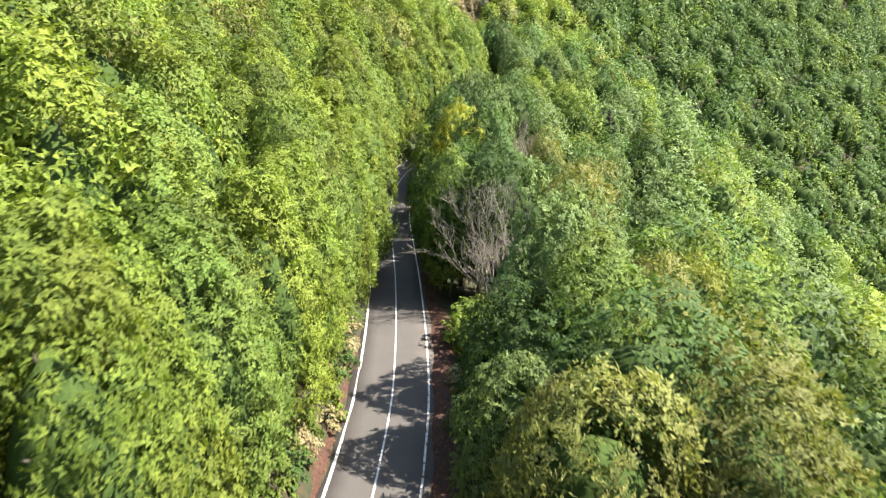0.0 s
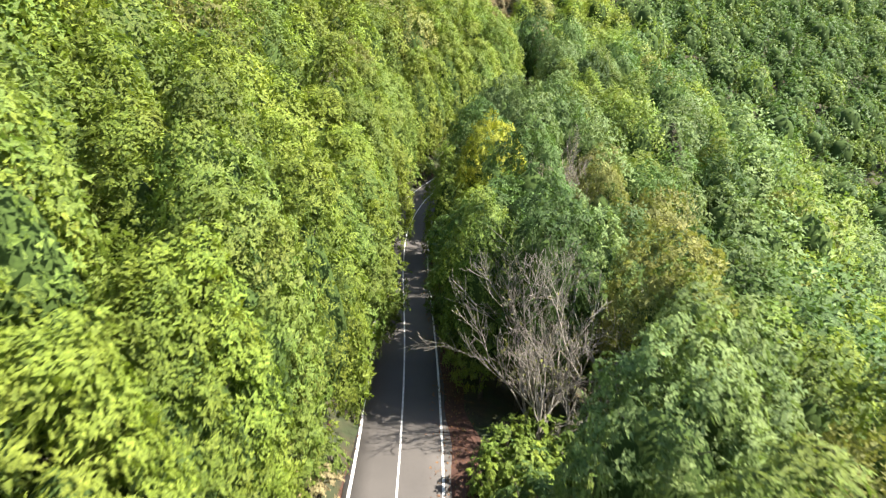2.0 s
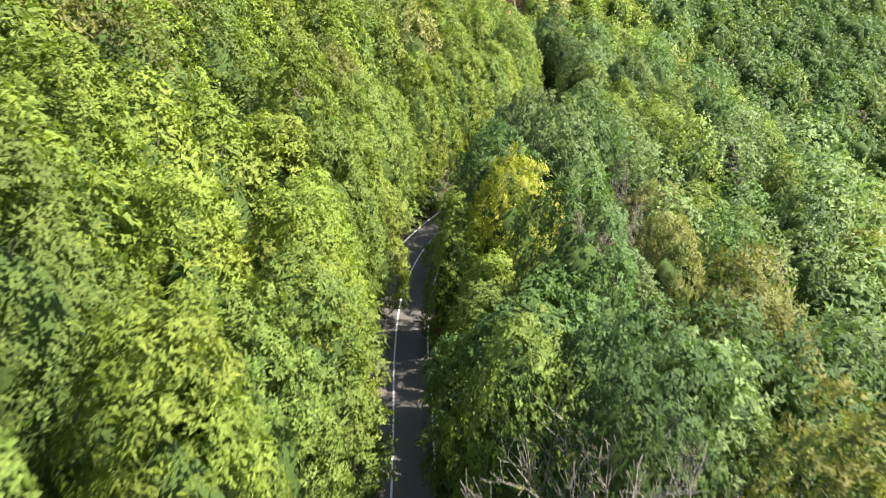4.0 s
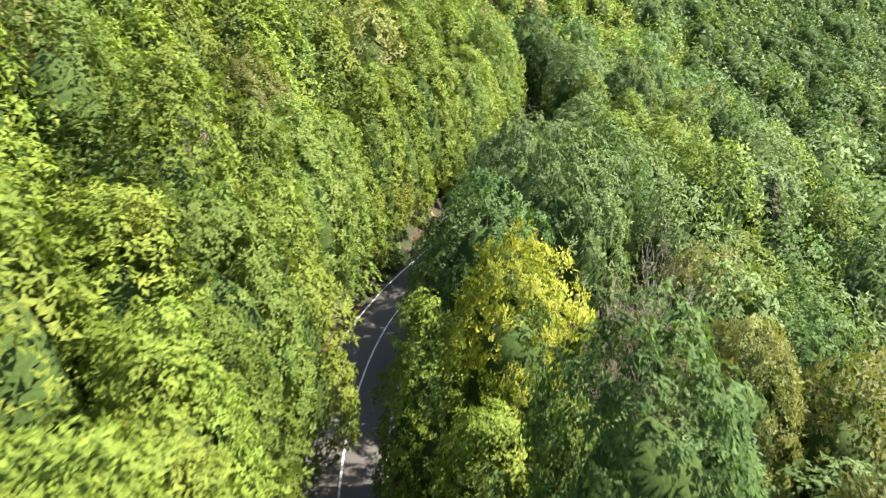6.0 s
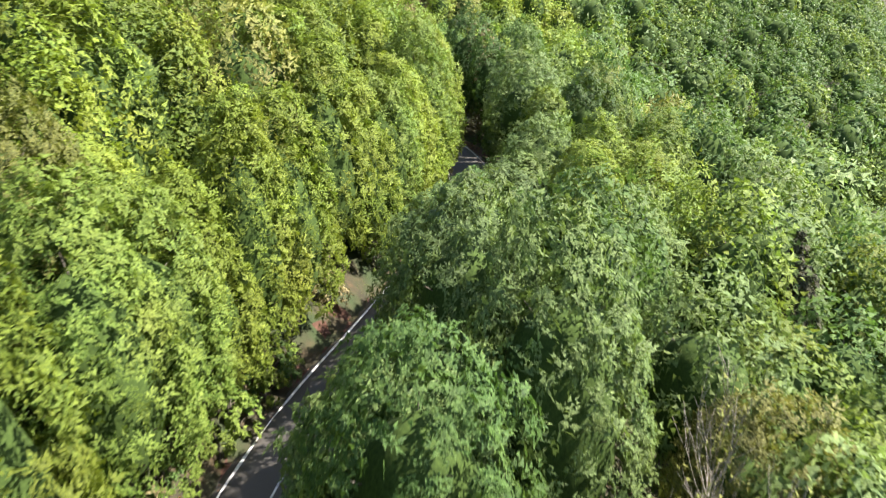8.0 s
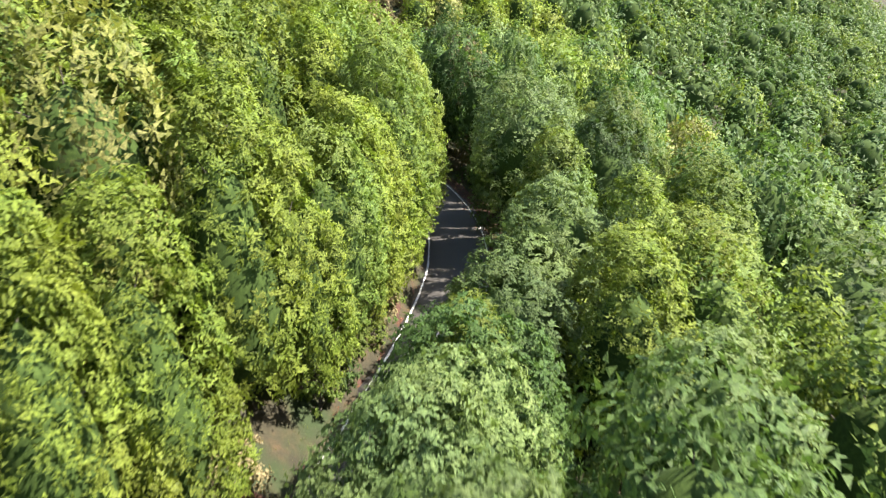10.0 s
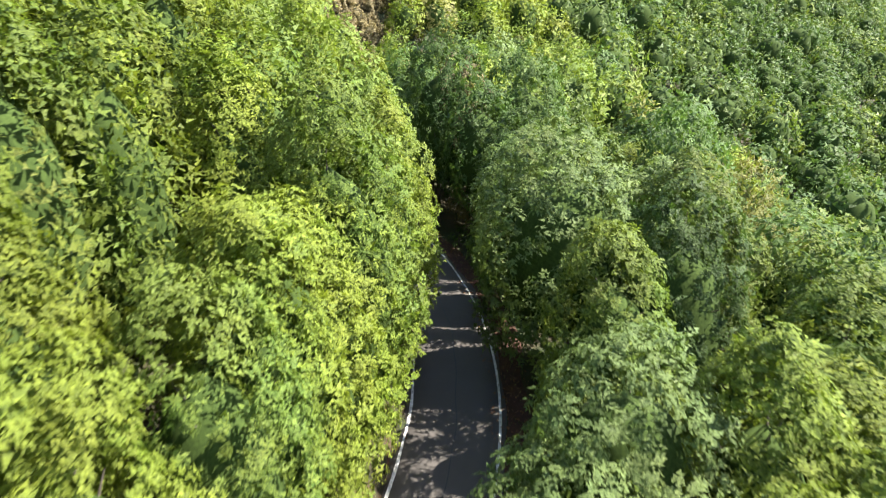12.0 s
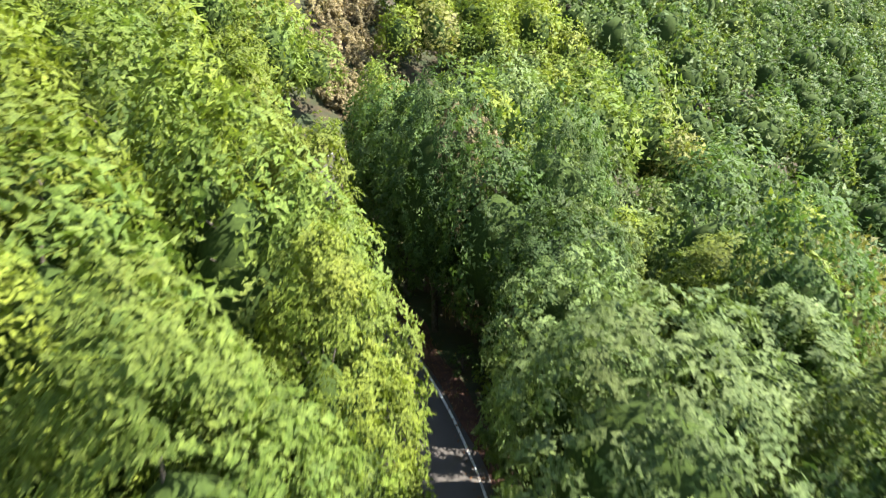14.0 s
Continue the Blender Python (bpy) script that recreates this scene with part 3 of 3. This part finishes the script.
# kind, x, y, crown radius, height of the top
NOTED = (("olive_near", 6.6, 23.4, 4.2, 17.0), ("olive_near", 12.8, 24.0, 4.6, 16.4), ("olive_near", 13.4, 17.4, 4.2, 15.4), ("olive_near", 19.5, 20.5, 4.4, 14.0),
         ("grey_near", 7.2, 43.4, 4.1, 17.9), ("mid_near", 9.8, 36.4, 4.6, 17.0), ("dark_near", 4.5, 35.4, 4.0, 15.0), ("grey_near", 10.8, 47.4, 4.3, 17.6), ("grey_near", 4.0, 29.2, 3.4, 14.5), ("olive_near", 15.0, 41.0, 4.4, 14.6),
         ("dark_near", 3.8, 67.0, 4.0, 17.4), ("mid_near", 0.8, 67.0, 3.0, 16.0), ("olive_near", 12.5, 63.0, 4.2, 15.2), ("olive_near", 18.4, 85.0, 4.6, 11.0),
         ("yellow", 1.5, 95.6, 3.9, 16.9), ("light_near", -2.6, 94.4, 2.8, 13.8), ("light_near", 0.4, 89.6, 2.9, 11.0), ("mid_near", 5.0, 90.4, 3.4, 10.6), ("grey_near", 9.4, 90.4, 4.2, 10.6),
         ("olive_near", 15.2, 96.6, 3.4, 12.2), ("dark_near", 22.4, 105.0, 4.4, 9.8), ("mid_near", 3.4, 101.6, 3.2, 12.4), ("grey_near", 4.2, 117.2, 4.2, 19.8), ("grey_near", 7.9, 111.2, 4.4, 19.2), ("olive_near", 16.6, 109.4, 4.0, 11.2),
         ("grey_near", 17.0, 130.2, 4.8, 15.0), ("light_near", 7.6, 136.2, 3.3, 13.8), ("conifer", 33.4, 130.8, 3.2, 11.4),
         ("light_near", 17.6, 140.4, 4.4, 15.8), ("grey_near", 16.8, 150.2, 4.7, 17.0), ("light_near", 21.6, 149.2, 4.4, 16.6), ("mid_near", 18.6, 157.0, 3.8, 18.4), ("light_near", 27.2, 151.0, 5.0, 13.8), ("mid_near", 30.2, 156.2, 4.8, 15.2),
         ("grey_near", 19.8, 167.4, 6.0, 21.4), ("mid_near", 26.4, 165.6, 4.8, 19.4), ("grey_near", 19.0, 176.0, 4.6, 19.2), ("dark_near", 21.2, 184.6, 4.6, 19.6), ("grey_near", 28.0, 177.0, 5.6, 17.0),
         ("dark_near", 14.8, 197.6, 4.8, 26.0), ("brown_near", 18.6, 196.8, 3.8, 24.6), ("dark_near", 22.8, 196.0, 4.8, 24.2), ("grey_near", 24.6, 190.6, 4.0, 18.0), ("light_near", 33.0, 188.0, 5.4, 16.0),
         ("light_near", -13.4, 105.2, 4.0, 22.4), ("light_near", -16.0, 98.2, 4.4, 25.8), ("light_near", -10.8, 98.6, 4.0, 18.5), ("light_near", -19.4, 74.2, 4.2, 26.6),
         ("light_near", -16.6, 53.0, 4.0, 24.8), ("light_near", -9.8, 58.8, 3.7, 20.8), ("light_near", -4.4, 140.0, 4.2, 25.0), ("light_near", 1.6, 190.8, 4.4, 28.0), ("mid_near", 4.4, 166.6, 3.6, 21.4), ("light_near", -6.4, 131.8, 3.9, 21.8))
for kind, x, y, R, z in NOTED:
    plant_to(kind, x, y, R, z)
    single(x, y, R * 0.75)
# x, y, height, how it forks
BARE = ((4.2, 58.8, 10.0, 0.75), (4.2, 62.0, 14.5, 0.75), (5.4, 61.0, 17.0, 0.85), (7.4, 61.8, 18.0, 0.8), (9.6, 62.0, 18.0, 0.8),
        (7.2, 98.2, 15.0, 0.45), (9.0, 99.6, 16.5, 0.4), (10.8, 101.8, 17.0, 0.4), (12.4, 99.4, 17.0, 0.4), (10.4, 97.2, 16.0, 0.45), (13.4, 102.6, 17.0, 0.45),
        (-18.4, 107.5, 15.0, 0.5), (-17.0, 110.5, 15.5, 0.5))
for n, (x, y, h, spread) in enumerate(BARE):
    if n < 5:
        b = make_bare("bare_tree", rng, h, 0.15, "leafless pale grey tree with spreading forked limbs", spread=spread, count=160, levels=4, kids=4, wood_or_core=LIMB)
    else:
        b = make_bare("bare_tree", rng, h, 0.09, "leafless grey tree with a thicket of fine upright twigs", spread=spread, count=420, levels=4, kids=4)
    b.matrix_basis = pose(x, y, float(ground(x, y)[0]) - 0.2, 0, 0, 60 * n)
    single(x, y, 2.6 if x > 0 else 2.2)
single(9.0, 259.0, 8.0)
single(4.4, 52.0, 4.4)
single(2.0, 17.0, 5.0)
single(6.5, 56.5, 4.4)
single(2.5, 57.5, 3.6)
single(4.4, 106.0, 2.2)
single(13.6, 154.6, 2.6)


def free(x, y, r):
    return all((x - a) ** 2 + (y - b) ** 2 > (c + r * 0.5) ** 2 for a, b, c in KEPT_FREE)


def pick(options):
    names, weights = zip(*options)
    w = np.array(weights, float)
    return names[rng.choice(len(names), p=w / w.sum())]


# jittered sowing: (x, y) spots on a slanted lattice
def sow(x0, x1, y0, y1, gap, loose=0.4):
    out = []
    rows = int((y1 - y0) / (gap * 0.87))
    for r in range(rows):
        for c in range(int((x1 - x0) / gap)):
            out.append((x0 + (c + 0.5 * (r % 2)) * gap + rng.uniform(-loose, loose) * gap, y0 + r * gap * 0.87 + rng.uniform(-loose, loose) * gap))
    return np.array(out)


LEFT = (("light", 5), ("mid", 3.4), ("olive", 0.4))
RIGHT = (("mid", 3.2), ("grey", 2.6), ("dark", 2.8), ("light", 1.3), ("olive", 0.7))
VERGE_R = (("mid", 3), ("grey", 4), ("dark", 2.4))
rest = []             # what stays in the joined woodland: x, y, kind, scale

# the forest's edge along the road: how far the trunks stand from the centre line
ALONG = np.concatenate([[0], np.cumsum(np.linalg.norm(np.diff(LINE[:, :2], axis=0), axis=1))])
EDGE_L = ((0, 6.7), (56, 6.5), (68, 4.5), (106, 4.4), (114, 5.3), (148, 5.3), (156, 5.9), (166, 5.0), (174, 5.0), (182, 6.6), (250, 6.8))
EDGE_R = ((0, 7.7), (70, 7.6), (84, 6.8), (95, 6.6), (99, 8.4), (116, 8.4), (122, 7.3), (134, 7.3), (144, 6.4), (160, 7.6), (250, 8.0))


def edge_row(table, side, gap, kinds, y0, y1, jitter=0.5, scale=(0.85, 1.05), tail=""):
    s = 0.0
    while s < ALONG[-1]:
        i = int(np.searchsorted(ALONG, s))
        y = LINE[i, 1]
        if y0 < y < y1:
            o = side * (np.interp(y, *zip(*table)) + rng.uniform(-0.3, jitter))
            x, y = LINE[i, 0] + NRM[i, 0] * o, LINE[i, 1] + NRM[i, 1] * o
            if free(x, y, 1.5):
                grow(pick(kinds), tail, x, y, side * abs(o), rng.uniform(*scale))
        s += gap * rng.uniform(0.85, 1.15)


def grow(kind, tail, x, y, d, scale):
    """A tree that fits the forest's height at d metres from the road (right: plus)."""
    if "shrub" in kind:
        return plant(kind, x, y, scale, rng.uniform(0.9, 1.08))
    g = float(ground(x, y)[0])
    if d < 0:
        tall = 16.8 + rng.normal() * 1.5
    else:
        z = float(beside(x, y)[1][0])
        tall = np.clip(z + np.interp(d, (5, 9, 20, 26, 36, 52), (15.0, 16.2, 11.8, 8.8, 4.6, -4.5)) - 3.2 * smooth(120, 128, y) * (1 - smooth(156, 163, y)) * (d < 12) - 4.6 * smooth(94, 98, y) * (1 - smooth(110, 114, y)) * (d < 10) - 2.6 * smooth(66, 72, y) * (1 - smooth(91, 95, y)) * (d < 12) - g, 9.5, 17.5) + rng.normal() * 1.6
    return plant_to(kind + tail, x, y, SIZE[kind + tail][0] * scale, g + max(tall, 10.0))


edge_row(EDGE_L, -1, 4.4, LEFT, 14, 186, tail="_near")
edge_row(EDGE_R, 1, 4.6, VERGE_R, 26, 186, tail="_near")
edge_row(EDGE_L, -1, 4.4, LEFT, 186, 228, tail="_mid")
edge_row(EDGE_R, 1, 4.6, RIGHT, 186, 228, tail="_mid")
left_spots, right_spots = sow(-40, 16, 10, 224, 5.5, 0.28), sow(-4, 60, 10, 224, 7.6, 0.3)
spots = np.vstack([left_spots, right_spots])
dist, _ = beside(spots[:, 0], spots[:, 1])
for n, ((x, y), d) in enumerate(zip(spots, dist)):
    if (d < 0) != (n < len(left_spots)) or d < -40 or abs(x) > 0.68 * y + 9 or not free(x, y, 2.5):
        continue
    if -np.interp(y, *zip(*EDGE_L)) - 3.4 < d < np.interp(y, *zip(*EDGE_R)) + 4.2:
        continue
    kind = pick(LEFT if d < 0 else RIGHT)
    if -26 < d < 40:
        tail = "_near" if -11.5 < d < 13.5 and y < 172 else "_mid" if -19 < d < 24 and y < 205 else ""
        grow(kind, tail, x, y, d, rng.uniform(0.84, 1.14) if d < 0 else rng.uniform(0.84, 1.14))
    else:
        rest.append((x, y, kind, rng.uniform(0.9, 1.2)))

# shrubs that close the edge down to the road
SHRUB_L = ((0, 4.5), (70, 4.2), (108, 4.0), (116, 4.3), (150, 4.4), (170, 4.2), (300, 4.4))
SHRUB_R = ((0, 5.6), (70, 5.4), (84, 4.6), (150, 4.6), (160, 5.4), (300, 5.4))
edge_row(SHRUB_L, -1, 1.7, (("shrub", 6), ("dry_shrub", 0.6)), 24, 250, 0.9, (0.75, 1.25))
edge_row(SHRUB_R, 1, 2.6, (("shrub", 6), ("dry_shrub", 0.6)), 24, 250, 1.0, (0.7, 1.1))

for _ in range(28):
    plant("shrub", rng.uniform(1.2, 9.5), rng.uniform(51.0, 61.0), rng.uniform(1.0, 1.8))


def clearing(x, y):
    return ((x - 9.5) / 8) ** 2 + ((y - 273) / 19) ** 2 < 1


for n in range(230):
    x, y = 9 + rng.uniform(-9, 9), 274 + rng.uniform(-20, 20 if n < 160 else -8)
    if not clearing(x, y):
        continue
    d, _z = beside(x, y)
    if abs(d[0]) > 4.5:
        plant("dry_shrub", x, y, rng.uniform(0.7, 1.3))

# ---- woodland further off, joined ----
SPECIES = ("light", "mid", "dark", "grey", "olive")
FAR = {}
for k in SPECIES:
    R = {"light": 4.6, "mid": 5.1, "dark": 5.3, "grey": 5.2, "olive": 4.4}[k]
    FAR[k] = [leafy_crown(rng, R, 5.0, 15.2, 350, 0.69, per=3, boughs=18, fine=105, grid=(7, 11), blunt=2.2)[:3] for _ in range(3)]
    FAR[k + "_low"] = [leafy_crown(rng, R * 1.04, 4.5, 15.8, 520, 0.82, per=1, boughs=12, fine=65, grid=(6, 10), slim=0.75, blunt=2.2)[:3] for _ in range(4)]
for k in ("mid", "light", "dark"):
    FAR[k + "_outer"] = [leafy_crown(rng, 5.2, 2.0, 14.5, 250, 1.15, per=1, boughs=14, fine=44, grid=(5, 9), slim=0.8)[:3] for _ in range(3)]


def woodland(name, spots, label, low):
    vs, ns, ix = [], [], []
    for x, y, kind, s in spots:
        src, nrm, wood_or_core = FAR[kind + low][rng.integers(3)]
        a = rng.uniform(0, 2 * math.pi)
        m = np.array([[math.cos(a), -math.sin(a), 0], [math.sin(a), math.cos(a), 0], [0, 0, 1]])
        vs.append(src @ m.T * np.array([s, s, s * rng.uniform(0.78, 1.2)]) + np.array([x, y, float(ground(x, y)[0])]))
        ns.append(nrm @ m.T)
        ix.append(np.where(wood_or_core, len(SPECIES), SPECIES.index(kind)))
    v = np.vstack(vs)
    ob = new(name, mesh_of(name, v, np.arange(len(v)).reshape(-1, 3), [LEAF[k] for k in SPECIES] + [CROWN_SHADE], np.concatenate(ix), normals=np.vstack(ns)))
    return tagged(ob, label, "woodland", kind="stuff")


spots = sow(58, 112, 40, 235, 8.6)
spots = np.vstack([spots, sow(-20, 60, 222, 330, 8.0)])
dist, _ = beside(spots[:, 0], spots[:, 1])
for (x, y), d in zip(spots, dist):
    if abs(d) < 6.5 or d < -42 or clearing(x, y):
        continue
    if x < 0.68 * y + 8:
        rest.append((x, y, pick(LEFT if d < 0 else RIGHT), rng.uniform(0.78, 1.1)))
woodland("woodland", rest, "dense mixed green broadleaf woodland on the slopes", "")
far = []
for x, y in sow(-70, 330, 232, 560, 9.8):
    w = 0.8 * x + 0.6 * (y - 255)
    if (y < 330 and x < 60) or (x < 110 and y < 235) or x > 0.68 * y + 14 or x < 0:
        continue
    far.append((x, y, pick((("mid", 2.2), ("dark", 6), ("grey", 1.6))), rng.uniform(0.75, 1.25)))
for x, y in sow(100, 240, 150, 240, 9.6):
    far.append((x, y, pick((("mid", 4), ("dark", 5), ("grey", 1))), rng.uniform(0.8, 1.2)))
woodland("far_woodland", far, "distant dense green woodland across the valley", "_low")
# the same forest goes on around, above and behind
outer = []
for x, y in sow(-110, 130, -60, 236, 8.6):
    d, _z = beside(x, y)
    d = float(d[0])
    if y < 10:
        wanted = abs(d) > 8
    elif d < 0:
        wanted = d < -40 or abs(x) > 0.68 * y + 9
    else:
        wanted = d > 6 and x > 0.68 * y + 8
    if wanted and abs(d) > 8 and x < 112:
        outer.append((x, y, pick((("mid", 4), ("light", 3), ("dark", 2))), rng.uniform(0.85, 1.2)))
woodland("woodland", outer, "dense green broadleaf woodland further up and down the slopes", "_outer")


# ---- litter and grass along the edges ----
def strewn(name, label, category, mat, bands, number, size, upright, slim):
    """Small leaves or blades strewn beside the road, in bands of offset from the centre line."""
    i = rng.integers(0, len(LINE) - 60, number)
    lo, hi = np.array([bands[k] for k in rng.integers(0, len(bands), number)]).T
    o = lo + (hi - lo) * rng.random(number) ** 1.3
    pos = np.stack([LINE[i, 0] + NRM[i, 0] * o + rng.normal(size=number) * 0.2, LINE[i, 1] + NRM[i, 1] * o + rng.normal(size=number) * 0.4, LINE[i, 2]], 1)
    d, z = beside(pos[:, 0], pos[:, 1])
    g = ground(pos[:, 0], pos[:, 1])
    on_road = np.abs(d) < 3.2
    # height of the verge strips
    right = np.interp(d, [3.1, 3.7, 4.6, 5.6], [-0.02, 0.03, -0.02, -0.5])
    left = np.interp(-d, [3.1, 3.6, 4.1, 5.0, 6.0], [-0.02, 0.03, 0.35, 1.35, 1.6])
    pos[:, 2] = np.maximum(g, z + np.where(on_road, 0.03, np.where(d > 0, right, left))) + 0.03
    up = np.array([0, 0, 1.0])
    if upright:
        nrm, lean = rng.normal(size=(number, 3)) * np.array([1, 1, 0.2]), up + rng.normal(size=(number, 3)) * 0.3
    else:
        nrm, lean = up + rng.normal(size=(number, 3)) * 0.35, rng.normal(size=(number, 3))
    v = leaves(rng, pos, nrm, lean, np.full(number, size), slim)
    return tagged(new(name, mesh_of(name, v, np.arange(len(v)).reshape(-1, 3), [mat])), label, category, kind="stuff")


LITTER = leaf_material("fallen_leaf", (0.14, 0.055, 0.025), (0.30, 0.15, 0.06), (0.2, 0.09, 0.04), 0.1)
GRASS = leaf_material("grass_blade", (0.09, 0.13, 0.03), (0.2, 0.24, 0.06), (0.22, 0.2, 0.08), 0.2)
strewn("fallen_leaves", "rusty fallen leaves along the road verges", "leaf litter", LITTER, ((3.0, 5.4), (2.9, 4.6), (-4.2, -3.0), (2.2, 3.2)), 9000, 0.16, False, 0.7)
strewn("verge_grass", "tufts of green and dry grass along the road", "grass", GRASS, ((-4.6, -3.35), (3.5, 5.0), (-4.2, -3.5)), 9000, 0.32, True, 0.12)
